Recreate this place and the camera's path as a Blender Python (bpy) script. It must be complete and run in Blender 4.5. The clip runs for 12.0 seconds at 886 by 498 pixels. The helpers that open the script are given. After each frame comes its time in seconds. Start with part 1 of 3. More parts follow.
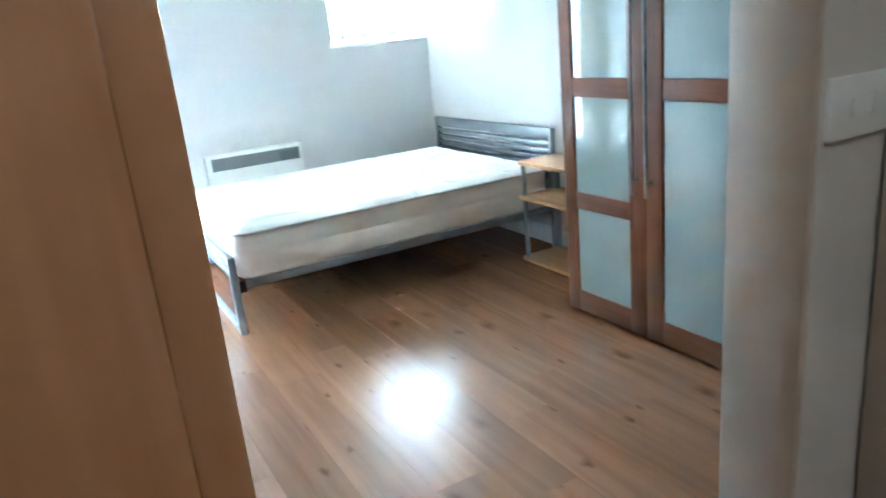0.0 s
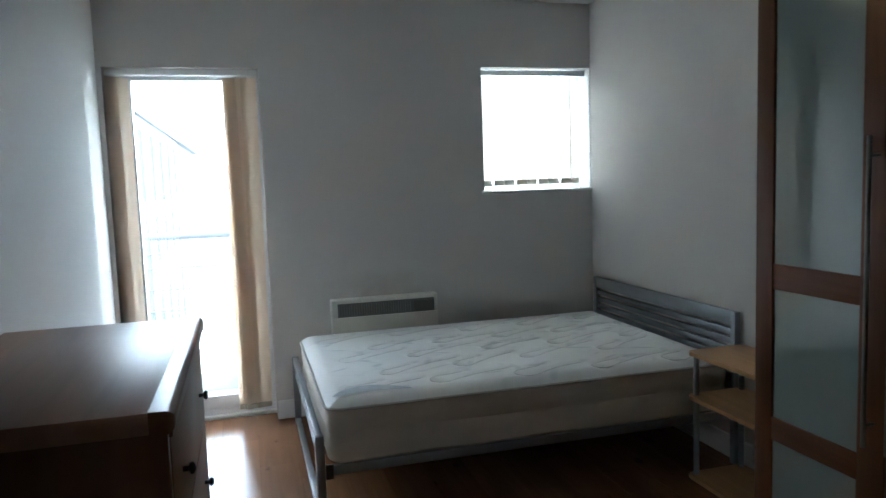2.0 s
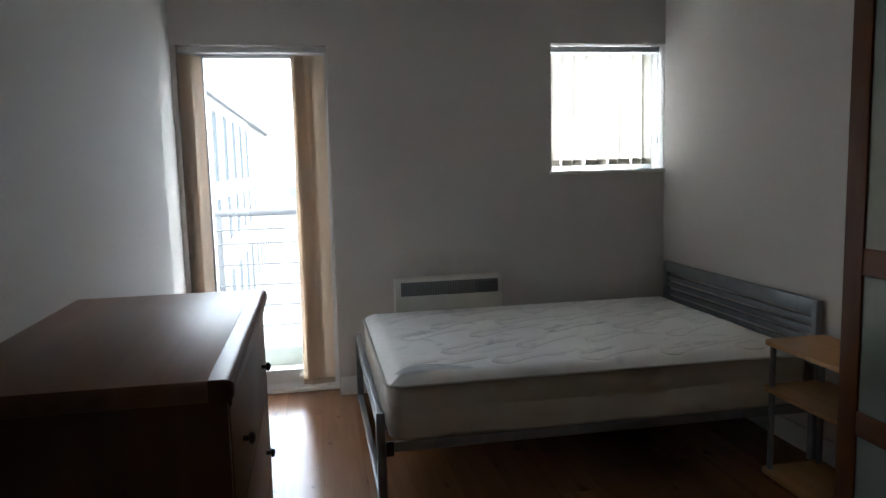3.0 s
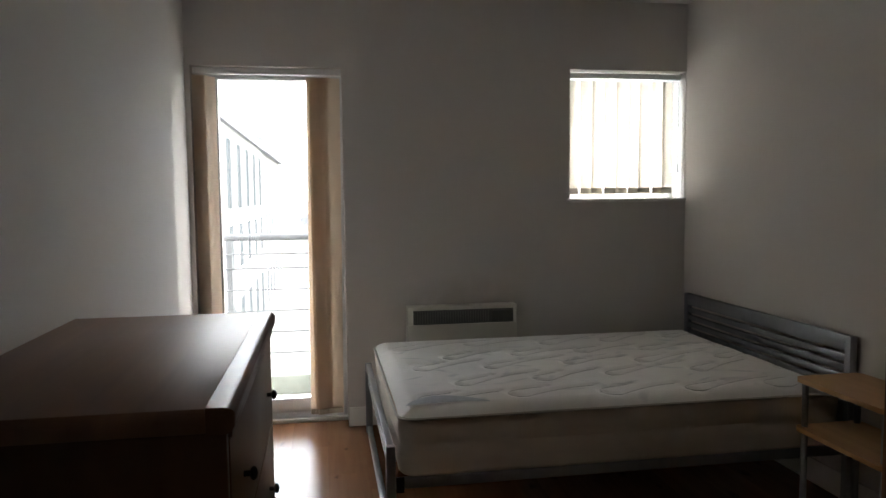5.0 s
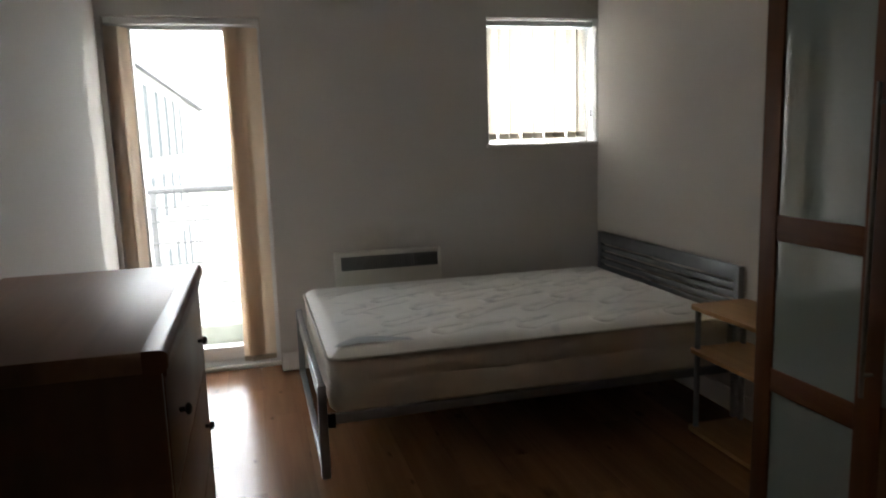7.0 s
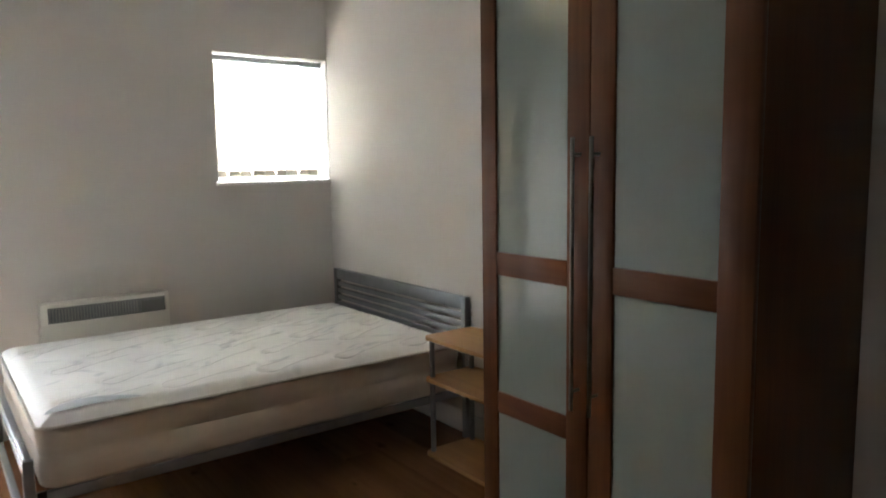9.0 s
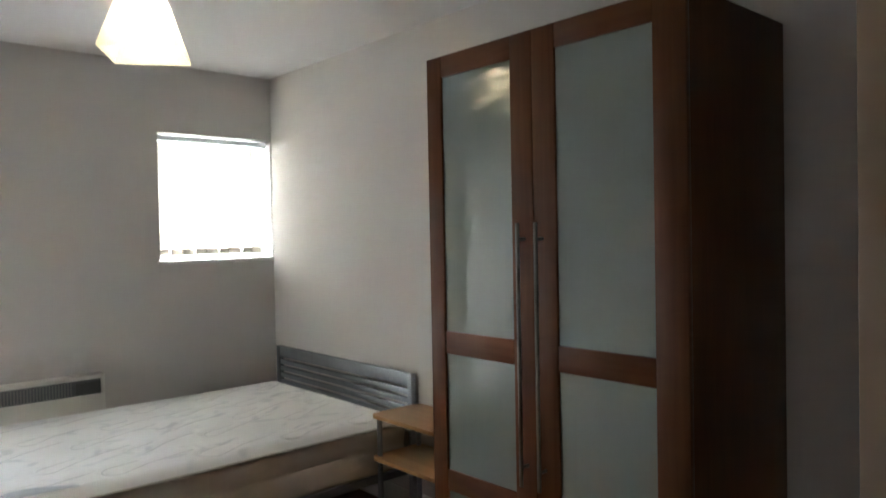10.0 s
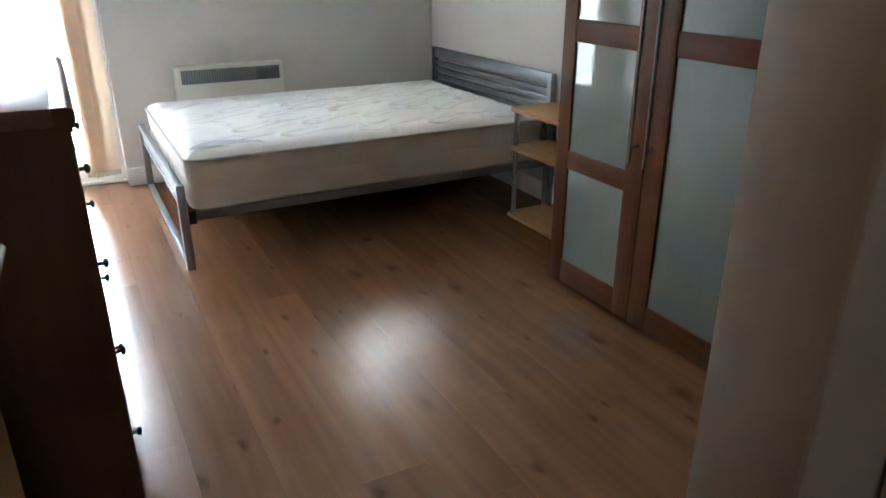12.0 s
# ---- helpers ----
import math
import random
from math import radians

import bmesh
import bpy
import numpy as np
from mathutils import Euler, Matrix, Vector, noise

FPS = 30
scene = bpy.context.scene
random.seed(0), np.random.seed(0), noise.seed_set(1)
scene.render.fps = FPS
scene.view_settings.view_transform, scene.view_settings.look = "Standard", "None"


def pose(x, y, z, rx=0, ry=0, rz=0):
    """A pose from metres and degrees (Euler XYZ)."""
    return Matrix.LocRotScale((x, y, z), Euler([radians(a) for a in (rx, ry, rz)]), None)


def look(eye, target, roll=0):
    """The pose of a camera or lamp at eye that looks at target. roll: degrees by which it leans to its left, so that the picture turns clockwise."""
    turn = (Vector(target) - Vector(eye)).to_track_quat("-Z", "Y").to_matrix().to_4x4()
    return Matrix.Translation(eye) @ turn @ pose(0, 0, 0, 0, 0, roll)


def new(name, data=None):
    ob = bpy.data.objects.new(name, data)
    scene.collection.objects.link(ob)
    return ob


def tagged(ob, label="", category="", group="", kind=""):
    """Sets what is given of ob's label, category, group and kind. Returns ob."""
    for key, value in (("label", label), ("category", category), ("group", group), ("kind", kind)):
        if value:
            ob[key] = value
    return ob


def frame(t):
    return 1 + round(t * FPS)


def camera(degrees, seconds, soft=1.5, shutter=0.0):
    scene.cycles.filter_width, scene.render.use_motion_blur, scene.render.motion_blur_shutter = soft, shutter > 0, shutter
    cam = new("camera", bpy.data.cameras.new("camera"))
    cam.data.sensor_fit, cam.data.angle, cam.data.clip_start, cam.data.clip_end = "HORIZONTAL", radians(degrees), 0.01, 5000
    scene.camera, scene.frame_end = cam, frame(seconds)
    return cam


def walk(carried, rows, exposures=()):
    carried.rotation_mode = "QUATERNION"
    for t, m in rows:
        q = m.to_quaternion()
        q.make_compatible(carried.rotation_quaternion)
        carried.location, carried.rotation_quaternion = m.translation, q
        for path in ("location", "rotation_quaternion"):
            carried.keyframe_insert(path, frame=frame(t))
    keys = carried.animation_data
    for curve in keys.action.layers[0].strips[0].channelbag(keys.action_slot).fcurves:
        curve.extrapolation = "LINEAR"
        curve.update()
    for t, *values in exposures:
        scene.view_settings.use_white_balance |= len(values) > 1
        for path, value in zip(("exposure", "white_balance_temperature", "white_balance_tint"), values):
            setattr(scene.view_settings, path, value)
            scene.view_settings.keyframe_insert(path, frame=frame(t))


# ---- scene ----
cam = camera(64.0, 12.0, soft=1.45, shutter=0.25)
PATH = [
    (0, (0.0, 0.106, 1.318), (0.903, 1.793, 0.737), -5.6),
    (0.2, (0.052, 0.142, 1.315), (0.824, 1.908, 0.782), -5.1),
    (0.5, (0.144, 0.205, 1.314), (0.798, 2.012, 0.762), -4.8),
    (0.7, (0.185, 0.275, 1.321), (0.861, 2.081, 0.793), -3.6),
    (1, (0.238, 0.374, 1.346), (0.954, 2.182, 0.878), -2.8),
    (1.5, (0.331, 0.579, 1.34), (0.961, 2.43, 0.918), -1.5),
    (2, (0.407, 0.673, 1.384), (0.938, 2.592, 1.19), -2.0),
    (2.5, (0.407, 0.742, 1.363), (0.792, 2.692, 1.146), -2.0),
    (3, (0.417, 0.719, 1.361), (0.769, 2.674, 1.125), -1.5),
    (3.2, (0.416, 0.713, 1.361), (0.789, 2.666, 1.145), -1.0),
    (4.8, (0.42, 0.79, 1.336), (0.748, 2.757, 1.186), -0.8),
    (5, (0.411, 0.831, 1.328), (0.738, 2.798, 1.18), -0.6),
    (5.5, (0.401, 0.881, 1.318), (0.722, 2.852, 1.195), -0.9),
    (6, (0.413, 0.807, 1.324), (0.737, 2.777, 1.204), -1.1),
    (6.5, (0.428, 0.742, 1.357), (0.746, 2.711, 1.2), -1.2),
    (7, (0.43, 0.678, 1.354), (0.934, 2.589, 1.045), -1.8),
    (7.2, (0.424, 0.658, 1.354), (1.009, 2.526, 0.947), -2.5),
    (7.7, (0.395, 0.66, 1.355), (1.195, 2.455, 0.91), -1.7),
    (8.8, (0.36, 0.681, 1.362), (1.454, 2.329, 1.066), -0.3),
    (9, (0.407, 0.686, 1.385), (1.586, 2.285, 1.15), -0.9),
    (9.5, (0.381, 0.677, 1.404), (1.659, 2.215, 1.442), 0.4),
    (9.8, (0.342, 0.661, 1.42), (1.648, 2.172, 1.467), -0.4),
    (10, (0.317, 0.651, 1.429), (1.647, 2.144, 1.388), -1.1),
    (10.5, (0.321, 0.643, 1.378), (1.587, 2.152, 1.03), -1.1),
    (11, (0.304, 0.578, 1.33), (1.362, 2.159, 0.712), -0.8),
    (11.5, (0.303, 0.452, 1.328), (1.201, 2.108, 0.655), -1.4),
    (12, (0.271, 0.336, 1.299), (1.137, 1.97, 0.536), 0.0),
]
EXPOSURES = [(0, 6.25, 4700, -6), (0.5, 5.35, 4350, -12), (1, 4.7, 4450, -11), (1.5, 4.07, 4900, -4), (2, 3.36, 5400, 1), (3, 2.74, 6000, 8), (5.5, 2.55, 6800, 11), (6, 2.56, 6800, 11),
             (6.5, 2.58, 6900, 12), (7, 2.7, 6800, 10), (8.8, 4.15, 6600, 9), (9.5, 4.3, 6400, 8), (10, 4.2, 6300, 8), (10.5, 4.45, 6000, 6), (11, 4.98, 5700, 5), (11.5, 4.77, 5700, 5), (12, 4.7, 5800, 6)]
walk(cam, [(t, look(eye, target, roll)) for t, eye, target, roll in PATH], EXPOSURES)
SKY = 0.16
world = bpy.data.worlds.new("overcast_sky")
scene.world = world
world.use_nodes = True
wn, wl = world.node_tree.nodes, world.node_tree.links
sky = wn.new("ShaderNodeTexSky")
sky.sky_type, sky.sun_disc = "NISHITA", False
sky.sun_elevation, sky.sun_rotation = radians(38), radians(60)
sky.air_density, sky.dust_density = 1.0, 4.0
soften = wn.new("ShaderNodeMix")
soften.data_type = "RGBA"
soften.inputs["Factor"].default_value = 0.75
soften.inputs["B"].default_value = (15.5, 16.4, 17.4, 1)
wl.new(sky.outputs["Color"], soften.inputs["A"])
wl.new(soften.outputs["Result"], wn["Background"].inputs["Color"])
wn["Background"].inputs["Strength"].default_value = SKY

sun_data = bpy.data.lights.new("sun", "SUN")
sun_data.energy, sun_data.angle, sun_data.color = 1.2, radians(20), (1.0, 0.96, 0.9)
sun = new("sun", sun_data)
sun.matrix_world = look((-14, 4, 14), (0, 12, 0))

# skylight entering by the small window
win_light = bpy.data.lights.new("skylight_window", "AREA")
win_light.shape, win_light.size, win_light.size_y, win_light.energy, win_light.color = "RECTANGLE", 0.8, 0.9, 4.8, (0.84, 0.93, 1.0)
new("skylight_window", win_light).matrix_world = look((2.23, 5.26, 1.68), (2.2, 3.6, 1.3))


# ---- materials ----
def mat(name, color, rough=0.5, metal=0.0, var=0.08, scale=4.0, bump=0.0, bscale=60.0, spec=0.5, stretch=None, coat=0.0):
    m = bpy.data.materials.new(name)
    m.use_nodes = True
    n, l = m.node_tree.nodes, m.node_tree.links
    b = n["Principled BSDF"]
    b.inputs["Roughness"].default_value, b.inputs["Metallic"].default_value = rough, metal
    b.inputs["Specular IOR Level"].default_value = spec
    b.inputs["Coat Weight"].default_value = coat
    tc, mp = n.new("ShaderNodeTexCoord"), n.new("ShaderNodeMapping")
    l.new(tc.outputs["Object"], mp.inputs["Vector"])
    mp.inputs["Scale"].default_value = stretch or (1, 1, 1)
    nz = n.new("ShaderNodeTexNoise")
    nz.inputs["Scale"].default_value, nz.inputs["Detail"].default_value = scale, 6
    l.new(mp.outputs["Vector"], nz.inputs["Vector"])
    fine = n.new("ShaderNodeTexNoise")
    fine.inputs["Scale"].default_value, fine.inputs["Detail"].default_value = bscale, 4
    l.new(mp.outputs["Vector"], fine.inputs["Vector"])
    add = n.new("ShaderNodeMath")
    add.operation = "MULTIPLY_ADD"
    l.new(fine.outputs["Fac"], add.inputs[0])
    add.inputs[1].default_value = 0.4
    l.new(nz.outputs["Fac"], add.inputs[2])
    ramp = n.new("ShaderNodeValToRGB")
    ramp.color_ramp.elements[0].position, ramp.color_ramp.elements[1].position = 0.4, 1.0
    ramp.color_ramp.elements[0].color = (*[max(0, c * (1 - var)) for c in color], 1)
    ramp.color_ramp.elements[1].color = (*[min(1, c * (1 + var)) for c in color], 1)
    l.new(add.outputs[0], ramp.inputs["Fac"])
    l.new(ramp.outputs["Color"], b.inputs["Base Color"])
    rr = n.new("ShaderNodeMapRange")
    rr.inputs["To Min"].default_value, rr.inputs["To Max"].default_value = max(0, rough * 0.82), min(1, rough * 1.18)
    l.new(nz.outputs["Fac"], rr.inputs["Value"])
    l.new(rr.outputs["Result"], b.inputs["Roughness"])
    if bump:
        bp = n.new("ShaderNodeBump")
        bp.inputs["Strength"].default_value, bp.inputs["Distance"].default_value = bump, 0.002
        l.new(fine.outputs["Fac"], bp.inputs["Height"])
        l.new(bp.outputs["Normal"], b.inputs["Normal"])
    return m


def wood(name, dark, light, rough=0.35, along="z", grain=1.0, knots=False, bump=0.05, spec=0.5, per_piece=0.0):
    m = bpy.data.materials.new(name)
    m.use_nodes = True
    n, l = m.node_tree.nodes, m.node_tree.links
    b = n["Principled BSDF"]
    b.inputs["Specular IOR Level"].default_value = spec
    tc, mp, info = n.new("ShaderNodeTexCoord"), n.new("ShaderNodeMapping"), n.new("ShaderNodeObjectInfo")
    l.new(tc.outputs["Object"], mp.inputs["Vector"])
    offs = n.new("ShaderNodeMath")
    offs.operation = "MULTIPLY"
    offs.inputs[1].default_value = 37.0
    l.new(info.outputs["Random"], offs.inputs[0])
    l.new(offs.outputs[0], mp.inputs["Location"])
    s = {"x": (0.06, 1, 1), "y": (1, 0.06, 1), "z": (1, 1, 0.06)}[along]
    mp.inputs["Scale"].default_value = [v * grain for v in s]
    nz = n.new("ShaderNodeTexNoise")
    nz.inputs["Scale"].default_value, nz.inputs["Detail"].default_value, nz.inputs["Distortion"].default_value = 28, 8, 0.6
    l.new(mp.outputs["Vector"], nz.inputs["Vector"])
    broad = n.new("ShaderNodeTexNoise")
    broad.inputs["Scale"].default_value, broad.inputs["Detail"].default_value = 7, 3
    l.new(mp.outputs["Vector"], broad.inputs["Vector"])
    mixf = n.new("ShaderNodeMath")
    mixf.operation = "MULTIPLY_ADD"
    l.new(nz.outputs["Fac"], mixf.inputs[0])
    mixf.inputs[1].default_value = 0.6
    l.new(broad.outputs["Fac"], mixf.inputs[2])
    ramp = n.new("ShaderNodeValToRGB")
    ramp.color_ramp.elements[0].position, ramp.color_ramp.elements[1].position = 0.5, 1.05
    ramp.color_ramp.elements[0].color, ramp.color_ramp.elements[1].color = (*dark, 1), (*light, 1)
    l.new(mixf.outputs[0], ramp.inputs["Fac"])
    out = ramp.outputs["Color"]
    if knots:
        km = n.new("ShaderNodeMapping")
        l.new(tc.outputs["Object"], km.inputs["Vector"])
        l.new(offs.outputs[0], km.inputs["Location"])
        km.inputs["Scale"].default_value = (6.2, 3.1, 1)
        wob = n.new("ShaderNodeTexNoise")
        wob.inputs["Scale"].default_value, wob.inputs["Detail"].default_value = 5.0, 4
        l.new(km.outputs["Vector"], wob.inputs["Vector"])
        wm = n.new("ShaderNodeMix")
        wm.data_type = "VECTOR"
        wm.inputs["Factor"].default_value = 0.2
        l.new(km.outputs["Vector"], wm.inputs["A"])
        l.new(wob.outputs["Color"], wm.inputs["B"])
        vo = n.new("ShaderNodeTexVoronoi")
        vo.voronoi_dimensions = "2D"
        vo.inputs["Scale"].default_value = 1.0
        l.new(wm.outputs["Result"], vo.inputs["Vector"])
        pick = n.new("ShaderNodeSeparateColor")
        l.new(vo.outputs["Color"], pick.inputs["Color"])
        size = n.new("ShaderNodeMapRange")
        size.inputs["To Min"].default_value, size.inputs["To Max"].default_value = 1.05, 3.0
        l.new(pick.outputs["Green"], size.inputs["Value"])
        grow = n.new("ShaderNodeMath")
        grow.operation = "MULTIPLY"
        l.new(vo.outputs["Distance"], grow.inputs[0])
        l.new(size.outputs["Result"], grow.inputs[1])
        kn = n.new("ShaderNodeValToRGB")
        kn.color_ramp.elements[0].position, kn.color_ramp.elements[1].position = 0.03, 0.2
        kn.color_ramp.elements[0].color, kn.color_ramp.elements[1].color = (0.2, 0.17, 0.15, 1), (1, 1, 1, 1)
        l.new(grow.outputs[0], kn.inputs["Fac"])
        gate = n.new("ShaderNodeMath")
        gate.operation = "GREATER_THAN"
        gate.inputs[1].default_value = 0.3
        l.new(pick.outputs["Red"], gate.inputs[0])
        kr = n.new("ShaderNodeMix")
        kr.data_type = "RGBA"
        kr.inputs["A"].default_value = (1, 1, 1, 1)
        l.new(gate.outputs[0], kr.inputs["Factor"])
        l.new(kn.outputs["Color"], kr.inputs["B"])
        mu = n.new("ShaderNodeMix")
        mu.data_type, mu.blend_type = "RGBA", "MULTIPLY"
        mu.inputs["Factor"].default_value = 0.6
        l.new(out, mu.inputs["A"])
        l.new(kr.outputs["Result"], mu.inputs["B"])
        out = mu.outputs["Result"]
    if per_piece:
        hs = n.new("ShaderNodeHueSaturation")
        vr = n.new("ShaderNodeMapRange")
        vr.inputs["To Min"].default_value, vr.inputs["To Max"].default_value = 1 - per_piece, 1 + per_piece
        l.new(info.outputs["Random"], vr.inputs["Value"])
        l.new(vr.outputs["Result"], hs.inputs["Value"])
        l.new(out, hs.inputs["Color"])
        out = hs.outputs["Color"]
    l.new(out, b.inputs["Base Color"])
    rr = n.new("ShaderNodeMapRange")
    rr.inputs["To Min"].default_value, rr.inputs["To Max"].default_value = rough * 0.8, rough * 1.2
    l.new(broad.outputs["Fac"], rr.inputs["Value"])
    l.new(rr.outputs["Result"], b.inputs["Roughness"])
    if bump:
        bp = n.new("ShaderNodeBump")
        bp.inputs["Strength"].default_value, bp.inputs["Distance"].default_value = bump, 0.001
        l.new(nz.outputs["Fac"], bp.inputs["Height"])
        l.new(bp.outputs["Normal"], b.inputs["Normal"])
    return m


def translucent(name, color, amount, rough=0.8):
    m = mat(name, color, rough, var=0.05, scale=9, bump=0.15, bscale=500)
    n, l = m.node_tree.nodes, m.node_tree.links
    t = n.new("ShaderNodeBsdfTranslucent")
    t.inputs["Color"].default_value = (*color, 1)
    mx = n.new("ShaderNodeMixShader")
    mx.inputs[0].default_value = amount
    l.new(n["Principled BSDF"].outputs[0], mx.inputs[1])
    l.new(t.outputs[0], mx.inputs[2])
    l.new(mx.outputs[0], n["Material Output"].inputs["Surface"])
    return m


def glass(name, color=(1, 1, 1), rough=0.0):
    m = bpy.data.materials.new(name)
    m.use_nodes = True
    b = m.node_tree.nodes["Principled BSDF"]
    b.inputs["Base Color"].default_value = (*color, 1)
    b.inputs["Transmission Weight"].default_value, b.inputs["Roughness"].default_value, b.inputs["IOR"].default_value = 1.0, rough, 1.45
    return m


PAINT = mat("wall_paint", (0.62, 0.594, 0.569), 0.75, var=0.03, scale=1.5, bump=0.12, bscale=220, spec=0.3)


def heat_mark(m):
    """A grey dust mark that rises up the plaster from the heater."""
    n, l = m.node_tree.nodes, m.node_tree.links
    b = n["Principled BSDF"]
    old = b.inputs["Base Color"].links[0].from_socket
    tc, mp, gr = n.new("ShaderNodeTexCoord"), n.new("ShaderNodeMapping"), n.new("ShaderNodeTexGradient")
    mp.vector_type = "TEXTURE"
    mp.inputs["Location"].default_value, mp.inputs["Scale"].default_value = (1.2, 4.9, 0.68), (0.48, 1.0, 0.2)
    gr.gradient_type = "SPHERICAL"
    l.new(tc.outputs["Object"], mp.inputs["Vector"])
    l.new(mp.outputs["Vector"], gr.inputs["Vector"])
    nz = n.new("ShaderNodeTexNoise")
    nz.inputs["Scale"].default_value = 9
    l.new(tc.outputs["Object"], nz.inputs["Vector"])
    mu = n.new("ShaderNodeMath")
    mu.operation = "MULTIPLY"
    l.new(gr.outputs["Fac"], mu.inputs[0])
    l.new(nz.outputs["Fac"], mu.inputs[1])
    mx = n.new("ShaderNodeMix")
    mx.data_type = "RGBA"
    mx.inputs["B"].default_value = (0.3, 0.285, 0.26, 1)
    l.new(mu.outputs[0], mx.inputs["Factor"])
    l.new(old, mx.inputs["A"])
    l.new(mx.outputs["Result"], b.inputs["Base Color"])
    return m


PAINT_HEATER = heat_mark(mat("wall_paint_with_heat_mark", (0.62, 0.594, 0.569), 0.75, var=0.03, scale=1.5, bump=0.12, bscale=220, spec=0.3))
CEIL = mat("ceiling_paint", (0.72, 0.71, 0.7), 0.85, var=0.02, scale=1.2, bump=0.1, bscale=160, spec=0.3)
GLOSSWHITE = mat("white_gloss_paint", (0.78, 0.77, 0.74), 0.35, var=0.04, scale=6, bump=0.05, bscale=90)
UPVC = mat("white_plastic_frame", (0.78, 0.79, 0.8), 0.36, var=0.03, scale=5)
FLOORWOOD = wood("oak_laminate", (0.172, 0.08, 0.039), (0.254, 0.13, 0.066), 0.24, "y", 1.0, True, 0.04, 0.34, 0.1)
SLAB = mat("screed", (0.12, 0.08, 0.06), 0.9, var=0.2, scale=8)
WALNUT = wood("wardrobe_wood", (0.088, 0.029, 0.011), (0.128, 0.046, 0.018), 0.38, "z", 2.2, False, 0.05, 0.2)
WALNUT_H = wood("wardrobe_wood_cross", (0.088, 0.029, 0.011), (0.128, 0.046, 0.018), 0.38, "y", 2.2, False, 0.05, 0.2)
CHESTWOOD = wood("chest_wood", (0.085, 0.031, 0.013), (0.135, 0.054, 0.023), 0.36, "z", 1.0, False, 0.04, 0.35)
# Lighter copy of chest_wood: the light lying on the top is in its colour.
CHESTTOP_LIT = wood("chest_top_wood_lit", (0.175, 0.088, 0.053), (0.265, 0.138, 0.084), 0.43, "y", 1.0, False, 0.04, 0.45)
DOORWOOD = wood("door_veneer", (0.32, 0.15, 0.062), (0.47, 0.25, 0.12), 0.22, "z", 0.8, False, 0.04)
BEECH = wood("beech_board", (0.37, 0.19, 0.075), (0.52, 0.29, 0.13), 0.4, "y", 1.0, False, 0.03)
STEELPAINT = mat("silver_paint", (0.27, 0.29, 0.31), 0.38, 0.7, var=0.08, scale=12, bump=0.05, bscale=300)
CHROME = mat("satin_steel", (0.62, 0.61, 0.59), 0.22, 1.0, var=0.05, scale=20)
HANDLEMETAL = mat("brushed_handle", (0.19, 0.165, 0.145), 0.36, 1.0, var=0.06, scale=20)
DARKMETAL = mat("dark_metal", (0.03, 0.028, 0.026), 0.4, 0.7, var=0.15, scale=20)
DARKPLASTIC = mat("grille_dark", (0.15, 0.16, 0.16), 0.5, var=0.15, scale=20)
HEATERWHITE = mat("heater_enamel", (0.68, 0.665, 0.615), 0.4, var=0.03, scale=6, bump=0.05, bscale=200)
FROST = mat("frosted_white_glass", (0.22, 0.258, 0.244), 0.0, var=0.04, scale=3, spec=0.7)
PANE = glass("clear_glass")
BLIND = translucent("blind_fabric", (0.8, 0.705, 0.6), 0.55)
BLINDWIN = translucent("blind_fabric_cream", (0.84, 0.8, 0.74), 0.34)
WEIGHT = mat("blind_weight", (0.45, 0.4, 0.32), 0.6, var=0.1, scale=30)
SHADE = translucent("lampshade_fabric", (0.88, 0.83, 0.69), 0.5)
MATTSIDE = mat("mattress_border", (0.66, 0.605, 0.53), 0.85, var=0.1, scale=7, bump=0.3, bscale=180, stretch=(1, 1, 2.5))
PIPE = mat("mattress_piping", (0.5, 0.48, 0.45), 0.8, var=0.1, scale=40)
RENDERWHITE = mat("house_render", (0.24, 0.24, 0.235), 0.85, var=0.08, scale=0.8, bump=0.2, bscale=30)
BRICK = mat("far_brick", (0.36, 0.24, 0.18), 0.9, var=0.2, scale=3, bump=0.2, bscale=30)
SLATE = mat("roof_slate", (0.1, 0.105, 0.12), 0.7, var=0.2, scale=3, bump=0.3, bscale=40)
FARGLASS = mat("far_window_glass", (0.075, 0.085, 0.09), 0.6, var=0.1, scale=2, spec=0.0)
PAVE = mat("paving", (0.27, 0.265, 0.25), 0.9, var=0.15, scale=1.5, bump=0.2, bscale=40)
GRASSG = mat("far_ground", (0.14, 0.15, 0.1), 0.95, var=0.3, scale=0.3, bump=0.2, bscale=5)
DECK = mat("balcony_concrete", (0.5, 0.5, 0.48), 0.85, var=0.12, scale=4, bump=0.2, bscale=60)
KERB = mat("weathered_concrete", (0.17, 0.185, 0.16), 0.9, var=0.2, scale=6, bump=0.3, bscale=50)
RAILM = mat("grey_rail_paint", (0.085, 0.09, 0.095), 0.6, 0.0, var=0.1, scale=20)


